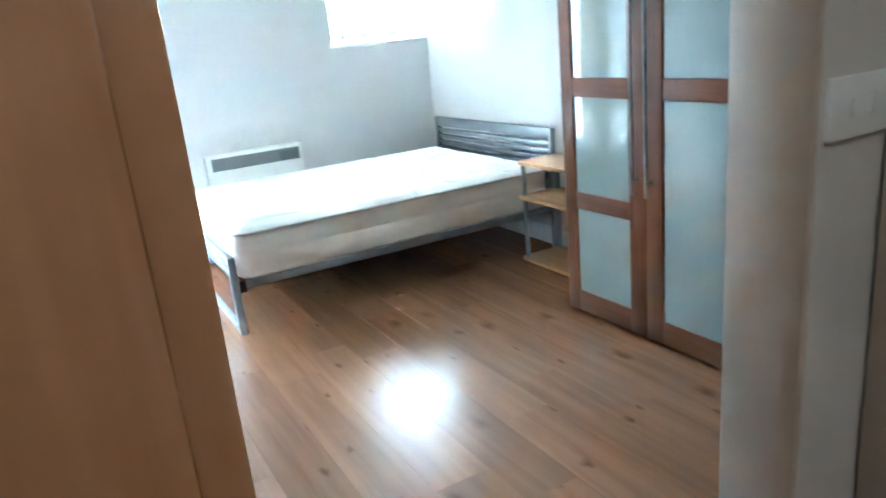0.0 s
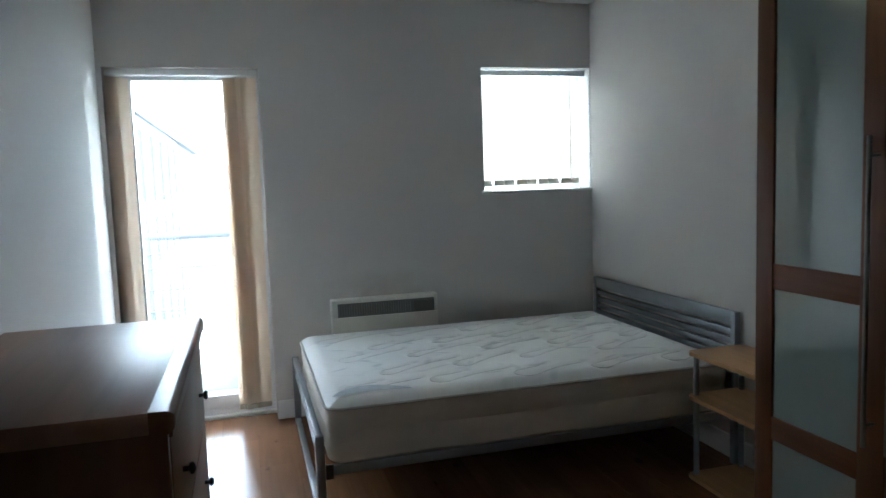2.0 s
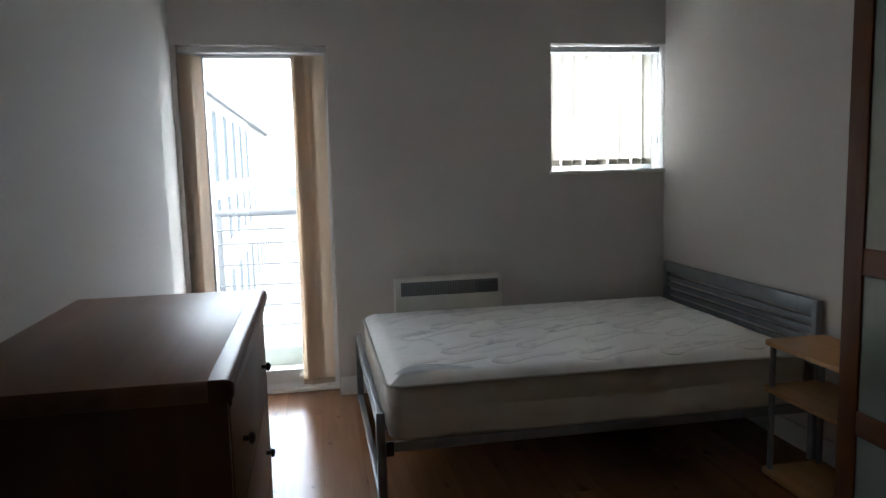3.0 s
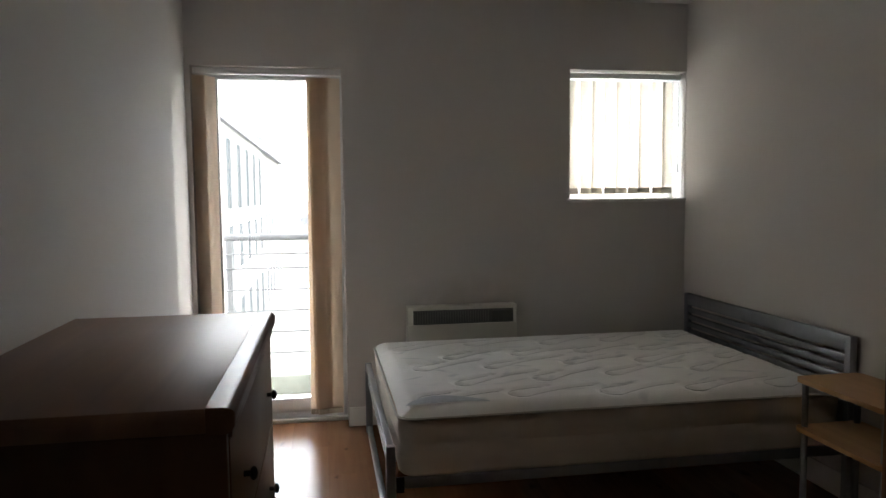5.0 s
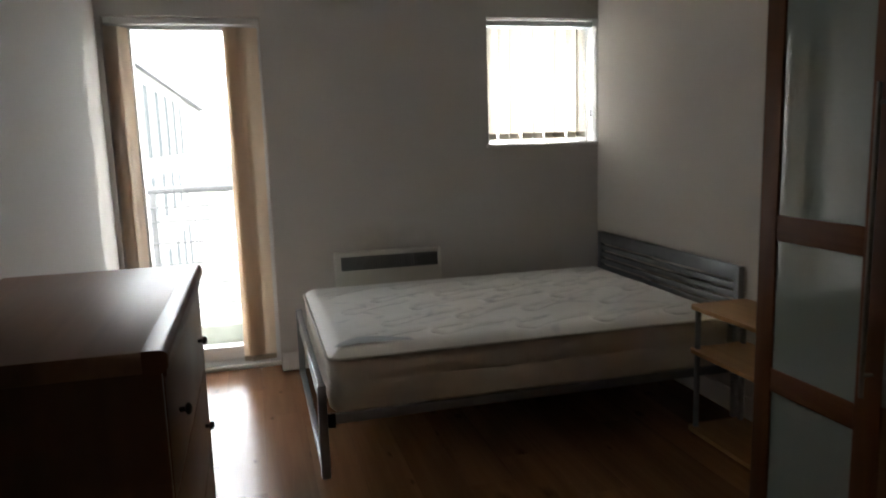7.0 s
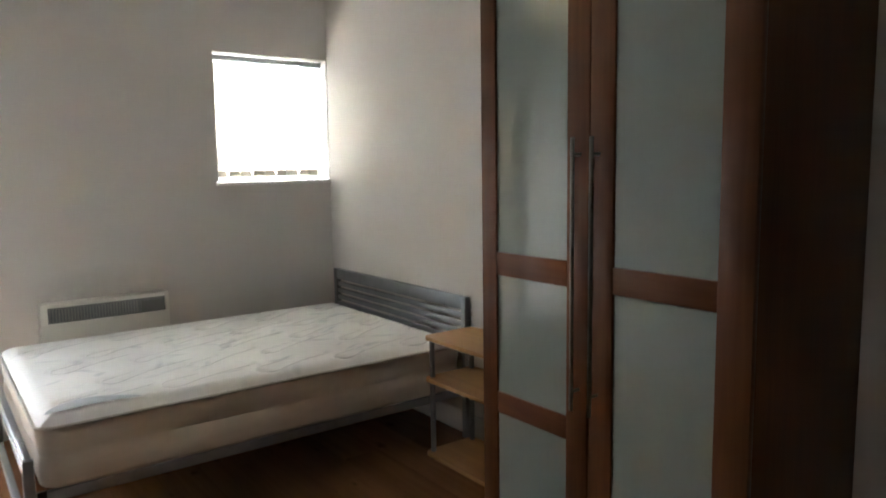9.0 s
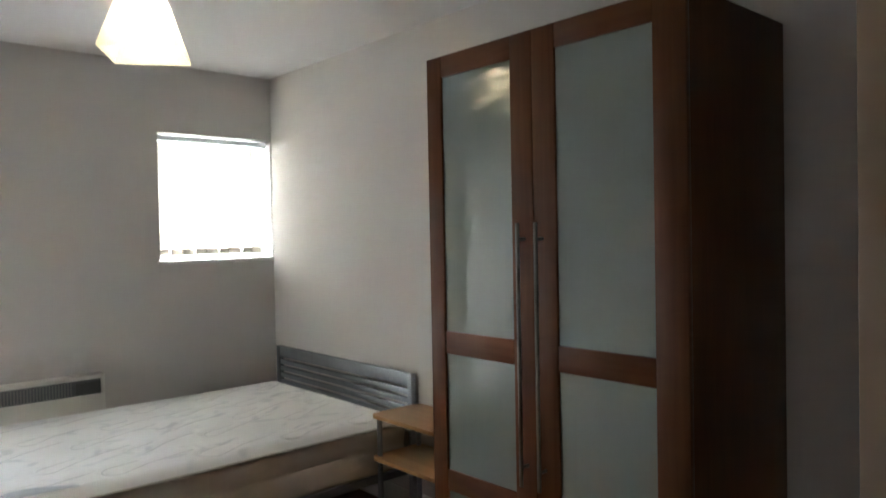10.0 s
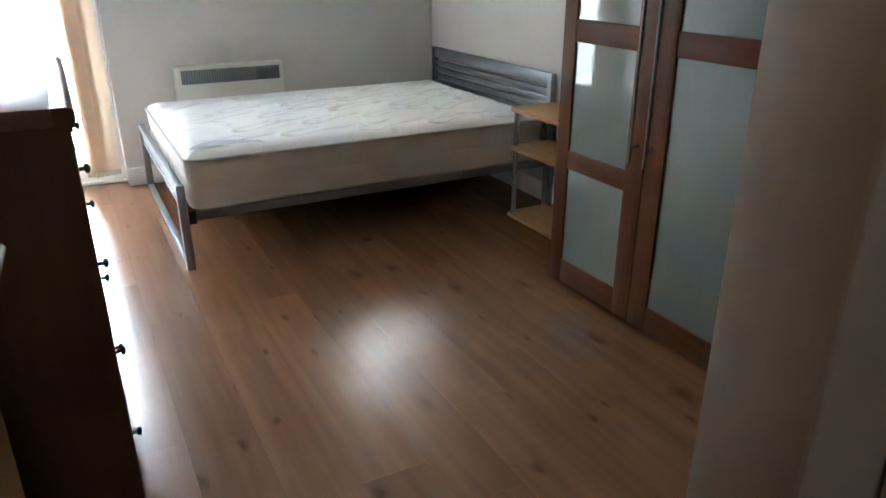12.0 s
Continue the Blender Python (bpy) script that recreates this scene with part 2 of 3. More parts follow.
def mattress_top():
    """Cream damask with a pale grey leaf scroll and quilting."""
    m = mat("mattress_damask", (0.79, 0.795, 0.785), 0.7, var=0.05, scale=5, bump=0.25, bscale=350)
    n, l = m.node_tree.nodes, m.node_tree.links
    b = n["Principled BSDF"]
    tc = n.new("ShaderNodeTexCoord")
    nt = []
    for turn, scale, seed in ((32, 1.5, 0.0), (118, 1.9, 4.0), (75, 2.6, 9.0)):
        mp = n.new("ShaderNodeMapping")
        l.new(tc.outputs["Object"], mp.inputs["Vector"])
        mp.inputs["Location"].default_value = (seed, seed * 0.7, 0)
        mp.inputs["Rotation"].default_value = (0, 0, radians(turn))
        mp.inputs["Scale"].default_value = (1, 1, 0)
        w = n.new("ShaderNodeTexWave")
        w.wave_type, w.bands_direction = "BANDS", "X"
        w.inputs["Scale"].default_value, w.inputs["Distortion"].default_value = scale, 5.5
        w.inputs["Detail"].default_value, w.inputs["Detail Scale"].default_value = 1.0, 1.6
        l.new(mp.outputs["Vector"], w.inputs["Vector"])
        r = n.new("ShaderNodeMapRange")
        r.inputs["From Min"].default_value, r.inputs["From Max"].default_value = 0.14, 0.0
        l.new(w.outputs["Fac"], r.inputs["Value"])
        nz = n.new("ShaderNodeTexNoise")
        nz.inputs["Scale"].default_value = 4.5
        l.new(mp.outputs["Vector"], nz.inputs["Vector"])
        g = n.new("ShaderNodeMapRange")
        g.inputs["From Min"].default_value, g.inputs["From Max"].default_value = 0.56, 0.66
        l.new(nz.outputs["Fac"], g.inputs["Value"])
        m1 = n.new("ShaderNodeMath")
        m1.operation = "MULTIPLY"
        l.new(r.outputs["Result"], m1.inputs[0])
        l.new(g.outputs["Result"], m1.inputs[1])
        nt.append(m1)
    ml = nt[0]
    for other in nt[1:]:
        mm = n.new("ShaderNodeMath")
        mm.operation = "MAXIMUM"
        l.new(ml.outputs[0], mm.inputs[0])
        l.new(other.outputs[0], mm.inputs[1])
        ml = mm
    old = b.inputs["Base Color"].links[0].from_socket
    mx = n.new("ShaderNodeMix")
    mx.data_type = "RGBA"
    mx.inputs["B"].default_value = (0.62, 0.64, 0.65, 1)
    l.new(ml.outputs[0], mx.inputs["Factor"])
    l.new(old, mx.inputs["A"])
    l.new(mx.outputs["Result"], b.inputs["Base Color"])
    return m


MATTTOP = mattress_top()
THREAD_SHADE = mat("quilting_thread_shade", (0.46, 0.47, 0.48), 0.8, var=0.1, scale=30)


# ---- mesh helpers ----
def box(bm, x0, x1, y0, y1, z0, z1, bevel=0.0, seg=2):
    g = bmesh.ops.create_cube(bm, size=1.0)
    vs = g["verts"]
    for v in vs:
        v.co = Vector(((x0 + x1) / 2 + v.co.x * (x1 - x0), (y0 + y1) / 2 + v.co.y * (y1 - y0), (z0 + z1) / 2 + v.co.z * (z1 - z0)))
    if bevel:
        es = list({e for v in vs for e in v.link_edges})
        bmesh.ops.bevel(bm, geom=es, offset=bevel, segments=seg, profile=0.5, affect="EDGES", clamp_overlap=True)
    return bm


def boxes(*rows, bevel=0.0):
    bm = bmesh.new()
    for r in rows:
        box(bm, *r, bevel=bevel)
    return bm


def rod(bm, a, b, r, seg=16):
    a, b = Vector(a), Vector(b)
    d = b - a
    q = d.to_track_quat("Z", "Y").to_matrix().to_4x4()
    bmesh.ops.create_cone(bm, cap_ends=True, segments=seg, radius1=r, radius2=r, depth=d.length, matrix=Matrix.Translation((a + b) / 2) @ q)
    return bm


def rods(*rows, seg=16):
    bm = bmesh.new()
    for a, b, r in rows:
        rod(bm, a, b, r, seg)
    return bm


def mesh_of(name, bm, material, smooth=True):
    me = bpy.data.meshes.new(name)
    bm.to_mesh(me)
    bm.free()
    me.materials.append(material)
    if smooth:
        for p in me.polygons:
            p.use_smooth = True
        me.set_sharp_from_angle(angle=radians(25))
    return me


def structure(name, bm, material, label, category=""):
    ob = new(name, mesh_of(name, bm, material))
    return tagged(ob, label, category or name.split("_")[0], kind="structure")


def thing(name, loc, label, category, group="", rz=0):
    ob = new(name)
    ob.empty_display_size = 0.1
    ob.matrix_basis = pose(*loc, 0, 0, rz)
    return tagged(ob, label, category, group)


def part(name, bm, material, parent, label=""):
    ob = new(name, mesh_of(name, bm, material))
    ob.parent = parent
    return tagged(ob, label)


# ---- structure of the room ----
XW, XE, YN, H = -0.2, 2.6, 4.9, 2.47
XR = -0.32            # recessed strip of the west wall beside the glazed door
YS0, YS1 = 0.70, 0.843  # south wall, hall side and room side
DX0, DX1 = -0.294, 0.524  # glazed door opening
WX0, WX1, WZ0, WZ1 = 1.859, 2.597, 1.283, 2.068
OUT = 5.2

structure("wall_north", boxes(
    (-0.75, DX0, YN, OUT, 0, H), (DX0, DX1, YN, OUT, 2.052, H), (DX1, WX0, YN, OUT, 0, H),
    (WX0, WX1, YN, OUT, 0, WZ0), (WX0, WX1, YN, OUT, WZ1, H), (WX1, 2.9, YN, OUT, 0, H)), PAINT_HEATER,
    "off-white painted plaster wall with a glazed door and window", "wall")
structure("wall_east", boxes((XE, 2.9, YS0, YN - 0.001, 0, H)), PAINT, "off-white painted plaster wall behind bed and wardrobe", "wall")
structure("wall_west", boxes((-0.75, XW, YS1, 3.92, 0, H), (-0.75, XR, 3.92, YN - 0.001, 0, H)), PAINT, "off-white painted plaster wall stepping back near the glazed door", "wall")
structure("wall_south", boxes((-0.75, 0.017, YS0, YS1, 0, H), (0.017, 0.915, YS0, YS1, 2.06, H), (0.915, XE, YS0, YS1, 0, H)), PAINT,
    "off-white painted wall with the open doorway to the hall", "wall")
structure("ceiling", boxes((-0.75, 2.9, -1.4, OUT, H, H + 0.2)), CEIL, "flat white painted plaster ceiling", "ceiling")
structure("wall_hall_west", boxes((-0.95, -0.75, -1.4, YS1, 0, H)), PAINT, "off-white painted hall wall", "wall")
structure("wall_hall_east", boxes((1.085, 1.285, -1.4, YS0 - 0.001, 0, H)), PAINT, "off-white painted hall wall", "wall")
structure("wall_hall_south", boxes((-0.75, 1.085, -1.4, -1.2, 0, H)), PAINT, "off-white painted end wall of the hall", "wall")
floor = structure("floor", boxes((-0.75, 2.9, -1.4, 5.0, -0.15, -0.0095)), SLAB, "knotty oak laminate plank floor with a satin sheen", "floor")

# baseboards
SK = 0.115


def skirting(x0, x1, y0, y1):
    structure("baseboard", boxes((x0, x1, y0, y1, 0.004, SK), bevel=0.004), GLOSSWHITE, "white painted timber baseboard along the wall", "baseboard")


skirting(DX1 + 0.004, XE - 0.002, YN - 0.016, YN - 0.001)
skirting(XE - 0.016, XE - 0.001, YS1 + 0.002, YN - 0.018)
skirting(XW + 0.001, XW + 0.016, YS1 + 0.002, 3.918)
skirting(XR + 0.001, XR + 0.016, 3.922, YN - 0.002)
skirting(0.93, XE - 0.02, YS1 + 0.001, YS1 + 0.016)


# ---- glazed balcony door and window ----
def glazed_door():
    t = thing("door_1", (0, 0, 0), "white framed full-height glazed balcony door, shut", "glazed door")
    t["kind"] = "structure"
    y0, y1 = 5.06, 5.12
    f = 0.065
    part("frame", boxes((DX0, DX0 + f, y0, y1, 0.0, 2.052), (DX1 - f, DX1, y0, y1, 0.0, 2.052),
                        (DX0 + f, DX1 - f, y0, y1, 2.025, 2.052), (DX0 + f, DX1 - f, y0, y1, 0.0, 0.06), bevel=0.004), UPVC, t)
    s = 0.058
    a, b = DX0 + f, DX1 - f
    leaf = part("sash", boxes((a, a + s, y0 - 0.012, y1 - 0.012, 0.06, 2.024), (b - s, b, y0 - 0.012, y1 - 0.012, 0.06, 2.024),
                              (a + s, b - s, y0 - 0.012, y1 - 0.012, 2.002, 2.024), (a + s, b - s, y0 - 0.012, y1 - 0.012, 0.06, 0.14), bevel=0.004), UPVC, t)
    p = part("pane", boxes((a + s, b - s, y0 + 0.012, y0 + 0.02, 0.14, 2.002)), PANE, leaf, "clear glass pane")
    p.visible_shadow = False
    part("handle", rods(((b - s / 2, y0 - 0.012, 1.0), (b - s / 2, y0 - 0.05, 1.0), 0.009), ((b - s / 2, y0 - 0.05, 1.0), (b - s / 2, y0 - 0.05, 0.88), 0.009)), UPVC, leaf)
    part("threshold", boxes((DX0, DX1, y0 - 0.035, y0 - 0.002, 0.0005, 0.022), bevel=0.004), GLOSSWHITE, t)


def window():
    t = thing("window_1", (0, 0, 0), "white framed square bedroom window in a plaster reveal", "window")
    t["kind"] = "structure"
    y0, y1, f = 5.06, 5.12, 0.06
    part("window_frame", boxes((WX0, WX0 + f, y0, y1, WZ0, WZ1), (WX1 - f, WX1, y0, y1, WZ0, WZ1),
                               (WX0 + f, WX1 - f, y0, y1, WZ1 - f, WZ1), (WX0 + f, WX1 - f, y0, y1, WZ0, WZ0 + f), bevel=0.004), UPVC, t)
    p = part("pane", boxes((WX0 + f, WX1 - f, y0 + 0.02, y0 + 0.028, WZ0 + f, WZ1 - f)), PANE, t, "clear glass pane")
    p.visible_shadow = False
    part("window_sill", boxes((WX0 - 0.015, WX1, YN - 0.022, y0 - 0.002, WZ0 + 0.001, WZ0 + 0.02), bevel=0.005), GLOSSWHITE, t, "white painted sill board")


glazed_door()
window()


def slat(width, height, curve=0.006):
    """One hanging fabric louvre, slightly curved over its width, hung from its top at the origin."""
    bm = bmesh.new()
    n = 6
    rows = []
    for side in (0, 1):
        for z in (0.0, -height * 0.5, -height):
            rows.append([bm.verts.new(((i / n - 0.5) * width, curve * (1 - (2 * i / n - 1) ** 2) + side * 0.0012, z)) for i in range(n + 1)])
    for k in (0, 1, 3, 4):
        for i in range(n):
            bm.faces.new((rows[k][i], rows[k][i + 1], rows[k + 1][i + 1], rows[k + 1][i]))
    bmesh.ops.recalc_face_normals(bm, faces=bm.faces)
    return bm


def vertical_blind(name, label, y, x0, x1, ztop, height, places, material, width, weight_h, chain=True):
    """places: (x, turn) of each louvre."""
    t = thing(name, (0, 0, 0), label, "vertical blind")
    part("headrail", boxes((x0, x1, y - 0.02, y + 0.02, ztop, ztop + 0.035), bevel=0.003), UPVC, t, "white aluminium headrail")
    me = mesh_of("louvre", slat(width, height), material)
    wm = mesh_of("weight", boxes((-width / 2 + 0.002, width / 2 - 0.002, -0.003, 0.008, -height, -height + weight_h), bevel=0.001), WEIGHT)
    for x, turn in places:
        s = new("louvre", me)
        s.parent = t
        s.matrix_basis = pose(x, y, ztop - 0.012, random.uniform(-0.4, 0.4), random.uniform(-0.5, 0.5), turn)
        c = new("hanger", mesh_of("hanger", rods(((0, 0.002, -0.002), (0, 0.002, 0.014), 0.003), seg=6), UPVC))
        c.parent = s
        w = new("weight", wm)
        w.parent = s
    return t


def blind_cord(x, y, z0, z1, label):
    t = thing("blind_cord", (x, y, z0), label, "blind cord")
    part("cord", rods(((0, 0, 0.05), (0, 0, z1 - z0), 0.0022), seg=8), UPVC, t)
    part("toggle", rods(((0, 0, 0), (0, 0, 0.05), 0.007), seg=12), UPVC, t)


blind_cord(0.512, 4.93, 0.78, 2.02, "white control cord hanging beside the door blind")
blind_cord(2.578, 4.955, 1.46, 2.03, "white control cord hanging beside the window blind")
left = [(-0.266 + 0.0115 * i, 58 + random.uniform(-4, 4)) for i in range(7)]
right = [(0.366, 8), (0.378, 14), (0.389, 20), (0.467, 9)]
vertical_blind("vertical_blind", "peach fabric vertical blind drawn open at the glazed door", 4.965, DX0 + 0.005, DX1 - 0.005, 2.016, 1.938, left + right, BLIND, 0.089, 0.03)
vertical_blind("vertical_blind", "cream fabric vertical blind closed across the window", 4.975, WX0 + 0.006, WX1 - 0.006, 2.025, 0.68,
               [(WX0 + 0.05 + 0.0775 * i, random.uniform(8, 20)) for i in range(8)] + [(2.515, 24)], BLINDWIN, 0.089, 0.036)


# ---- heater ----
def heater():
    t = thing("panel_heater", (0.863, 4.816, 0.3), "white wall-mounted electric panel heater with grey grille", "heater")
    w, d, h = 0.645, 0.082, 0.397
    part("body", boxes((0, w, 0.012, d, 0, h), (0, w, 0.0, 0.012, 0, h - 0.105), (0, 0.035, 0, 0.012, h - 0.105, h), (w - 0.02, w, 0, 0.012, h - 0.105, h),
                       (0.035, w - 0.02, 0, 0.012, h - 0.022, h), bevel=0.003), HEATERWHITE, t)
    g = part("grille", boxes((0.036, w - 0.021, 0.006, 0.011, h - 0.104, h - 0.023)), DARKPLASTIC, t, "dark grey outlet grille")
    fin = mat("grille_fin", (0.22, 0.225, 0.22), 0.45, var=0.08, scale=20)
    for i in range(30):
        x = 0.042 + i * 0.0148
        part("slat", boxes((x, x + 0.006, 0.001, 0.0058, h - 0.1, h - 0.027)), fin, g)
    part("control_panel", boxes((w - 0.148, w - 0.022, 0.001, 0.007, h - 0.1, h - 0.035), bevel=0.001), mat("control_grey", (0.12, 0.125, 0.125), 0.45), t, "grey control flap")


heater()


# ---- bed ----
def bed():
    t = thing("double_bed", (0, 0, 0), "silver metal double bed frame against the wall", "bed")
    xh, xf, ya, yb = 2.565, 0.635, 3.435, 4.785
    pw = 0.033
    for y in (ya, yb):
        part("leg", boxes((xh - 0.015, xh + 0.02, y - pw / 2, y + pw / 2, 0, 0.73), bevel=0.004), STEELPAINT, t)
        part("leg", boxes((xf - 0.018, xf + 0.018, y - pw / 2, y + pw / 2, 0, 0.395), bevel=0.004), STEELPAINT, t)
    a, b = ya + pw / 2, yb - pw / 2
    part("headboard_rail", boxes((xh - 0.012, xh + 0.016, a, b, 0.662, 0.73), bevel=0.004), STEELPAINT, t)
    for z in (0.632, 0.589, 0.546, 0.503):
        part("headboard_bar", boxes((xh - 0.006, xh + 0.008, a, b, z - 0.0145, z + 0.0145), bevel=0.003), STEELPAINT, t)
    part("headboard_rail", boxes((xh - 0.012, xh + 0.016, a, b, 0.43, 0.465), bevel=0.004), STEELPAINT, t)
    part("footboard_rail", boxes((xf - 0.014, xf + 0.014, a, b, 0.36, 0.395), bevel=0.004), STEELPAINT, t)
    for z in (0.327, 0.29):
        part("footboard_bar", boxes((xf - 0.006, xf + 0.006, a, b, z - 0.01, z + 0.01), bevel=0.003), STEELPAINT, t)
    part("footboard_rail", boxes((xf - 0.014, xf + 0.014, a, b, 0.008, 0.038), bevel=0.004), STEELPAINT, t)
    for y in (ya, yb):
        part("side_rail", boxes((xf + 0.019, xh - 0.016, y - 0.012, y + 0.012, 0.228, 0.268), bevel=0.003), STEELPAINT, t)
        part("bracket", boxes((xf + 0.019, xf + 0.05, y - 0.0175, y - 0.0125, 0.215, 0.275), bevel=0.001), DARKMETAL, t)
    part("centre_rail", boxes((xf + 0.019, xh - 0.016, 4.1, 4.13, 0.2, 0.235), bevel=0.002), STEELPAINT, t)
    for i in range(14):
        x = 0.74 + i * 0.132
        part("slat", boxes((x, x + 0.065, ya + 0.0125, yb - 0.0125, 0.252, 0.266), bevel=0.002), BEECH, t, "pale wooden slat")


def mattress():
    """Rounded block with sagging sides and a piped edge."""
    t = thing("mattress", (0, 0, 0), "cream quilted damask mattress on the bed frame", "mattress")
    x0, x1, y0, y1, z0, z1 = 0.665, 2.54, 3.42, 4.765, 0.268, 0.525

    def outline(inset, r=0.07, n=5):
        pts = []
        for cx, cy, a0 in ((x1 - r, y1 - r, 0), (x0 + r, y1 - r, 90), (x0 + r, y0 + r, 180), (x1 - r, y0 + r, 270)):
            for k in range(n + 1):
                a = radians(a0 + 90 * k / n)
                pts.append((cx + (r - inset) * math.cos(a), cy + (r - inset) * math.sin(a)))
        out = []
        for i, p in enumerate(pts):
            q = pts[(i + 1) % len(pts)]
            m = max(1, int((Vector(q) - Vector(p)).length / 0.06))
            out += [(p[0] + (q[0] - p[0]) * k / m, p[1] + (q[1] - p[1]) * k / m) for k in range(m)]
        return out

    bm = bmesh.new()
    rings = []
    for z, ins in ((z0, 0.016), (z0 + 0.012, 0.005), (z0 + 0.06, 0.0), (z0 + 0.1, 0.003), (z0 + 0.12, 0.0075), (z0 + 0.14, 0.003), (z0 + 0.17, 0.0), (z1 - 0.05, 0.0), (z1 - 0.032, 0.004)):
        o = outline(ins)
        rings.append([bm.verts.new((x, y, z + 0.006 * noise.noise((x * 5, y * 5, z * 9)))) for x, y in o])
    for v in (v for r in rings[1:-1] for v in r):
        nn = noise.noise(v.co * 6.0) * 0.007
        v.co.x += nn * (1 if v.co.x > 1.6 else -1)
        v.co.y += nn
    for ra, rb in zip(rings, rings[1:]):
        for i in range(len(ra)):
            bm.faces.new((ra[i], ra[(i + 1) % len(ra)], rb[(i + 1) % len(ra)], rb[i]))
    bm.faces.new(list(reversed(rings[0])))
    part("border", bm, MATTSIDE, t, "beige fabric mattress border")

    # stitched swoops: a long slanting stroke that curls back at its foot end
    rnd = random.Random(8)
    stitch, threads = [], []
    for j in range(5):
        for i in range(5):
            sx, sy = x0 + 0.17 + 0.37 * i + 0.15 * (j % 2) + rnd.uniform(-0.04, 0.04), y0 + 0.13 + 0.25 * j + rnd.uniform(-0.03, 0.03)
            turn, rad, length = radians(rnd.uniform(18, 32)), rnd.uniform(0.035, 0.06), rnd.uniform(0.28, 0.42)
            way, side = Vector((math.cos(turn), math.sin(turn))), Vector((-math.sin(turn), math.cos(turn)))
            c = Vector((sx, sy))
            pts = [c - side * rad + way * length * k / 24 + side * 0.02 * math.sin(3.1 * k / 24) for k in range(24, -1, -1)]
            pts += [c - way * rad * math.sin(a) - side * rad * math.cos(a) for a in [math.pi * k / 10 for k in range(1, 11)]]
            pts += [c + side * rad + way * length * 0.45 * k / 10 - side * 0.015 * k / 10 for k in range(1, 11)]
            stitch += [tuple(p) for p in pts]
            threads.append(pts)
    stitch = np.array(stitch)
    nx, ny = 230, 165
    bm = bmesh.new()
    grid = []
    for j in range(ny + 1):
        row = []
        for i in range(nx + 1):
            u, v = i / nx, j / ny
            x, y = x0 + 0.008 + u * (x1 - x0 - 0.016), y0 + 0.008 + v * (y1 - y0 - 0.016)
            r = 0.062
            cx, cy = min(max(x, x0 + r), x1 - r), min(max(y, y0 + r), y1 - r)
            d = math.hypot(x - cx, y - cy)
            if d > r - 0.004 and x != cx and y != cy:
                x, y = cx + (x - cx) * (r - 0.004) / d, cy + (y - cy) * (r - 0.004) / d
            e = min(u, 1 - u) * (x1 - x0), min(v, 1 - v) * (y1 - y0)
            edge = min(e)
            drop = 0.034 * max(0, 1 - edge / 0.075) ** 2
            near = np.min((stitch[:, 0] - x) ** 2 + (stitch[:, 1] - y) ** 2)
            quilt = -0.007 * math.exp(-near / 0.0003)
            row.append(bm.verts.new((x, y, z1 + 0.003 - drop + quilt + 0.004 * noise.noise((x * 3, y * 3, 4)))))
        grid.append(row)
    for j in range(ny):
        for i in range(nx):
            bm.faces.new((grid[j][i], grid[j][i + 1], grid[j + 1][i + 1], grid[j + 1][i]))
    part("quilted_top", bm, MATTTOP, t, "off-white damask top with grey leaf scroll")
    # ribbons along the stitches; their grey also carries the shade of the grooves
    bm = bmesh.new()
    for pts in threads:
        pts = [p for p in pts if x0 + 0.05 < p.x < x1 - 0.05 and y0 + 0.05 < p.y < y1 - 0.05]
        rail = []
        for p, q in zip(pts, pts[1:]):
            d = (q - p).normalized() * 0.0022
            z = z1 - 0.0028 + 0.004 * noise.noise((p.x * 3, p.y * 3, 4))
            rail.append([bm.verts.new((p.x - d.y, p.y + d.x, z - 0.002)), bm.verts.new((p.x, p.y, z + 0.0006)), bm.verts.new((p.x + d.y, p.y - d.x, z - 0.002))])
        for A, B in zip(rail, rail[1:]):
            bm.faces.new((A[0], A[1], B[1], B[0]))
            bm.faces.new((A[1], A[2], B[2], B[1]))
    part("stitching", bm, THREAD_SHADE, t, "grey quilting stitches in long swoops, groove shade in their colour")
    bm = bmesh.new()
    top, low = [], []
    for k in range(17):
        u = k / 16
        wdt = 0.115 * math.sin(math.pi * u) ** 0.7 * (1 - 0.45 * u)
        x = 0.7 + 0.33 * u
        y = 3.475 + 0.02 * math.sin(math.pi * u)
        low.append(bm.verts.new((x, y, z1 + 0.0065)))
        top.append(bm.verts.new((x, y + wdt + 0.001, z1 + 0.0075)))
    for k in range(16):
        bm.faces.new((low[k], low[k + 1], top[k + 1], top[k]))
    part("emblem", bm, mat("emblem_thread", (0.47, 0.51, 0.55), 0.6, var=0.15, scale=40, bump=0.3, bscale=300), t, "grey embroidered leaf emblem at the foot corner")
    bm = bmesh.new()
    o = outline(0.0)
    tube = []
    for k, (x, y) in enumerate(o):
        p, q = Vector(o[k - 1]), Vector(o[(k + 1) % len(o)])
        d = (q - p).normalized()
        nrm = Vector((d.y, -d.x, 0))
        tube.append([bm.verts.new(Vector((x, y, z1 - 0.032)) + nrm * 0.006 * math.cos(a) + Vector((0, 0, 0.006 * math.sin(a)))) for a in (0, 1.26, 2.51, 3.77, 5.03)])
    for k in range(len(tube)):
        A, B = tube[k], tube[(k + 1) % len(tube)]
        for i in range(5):
            bm.faces.new((A[i], B[i], B[(i + 1) % 5], A[(i + 1) % 5]))
    bmesh.ops.recalc_face_normals(bm, faces=bm.faces)
    part("piping", bm, PIPE, t, "grey corded piping")


bed()
mattress()


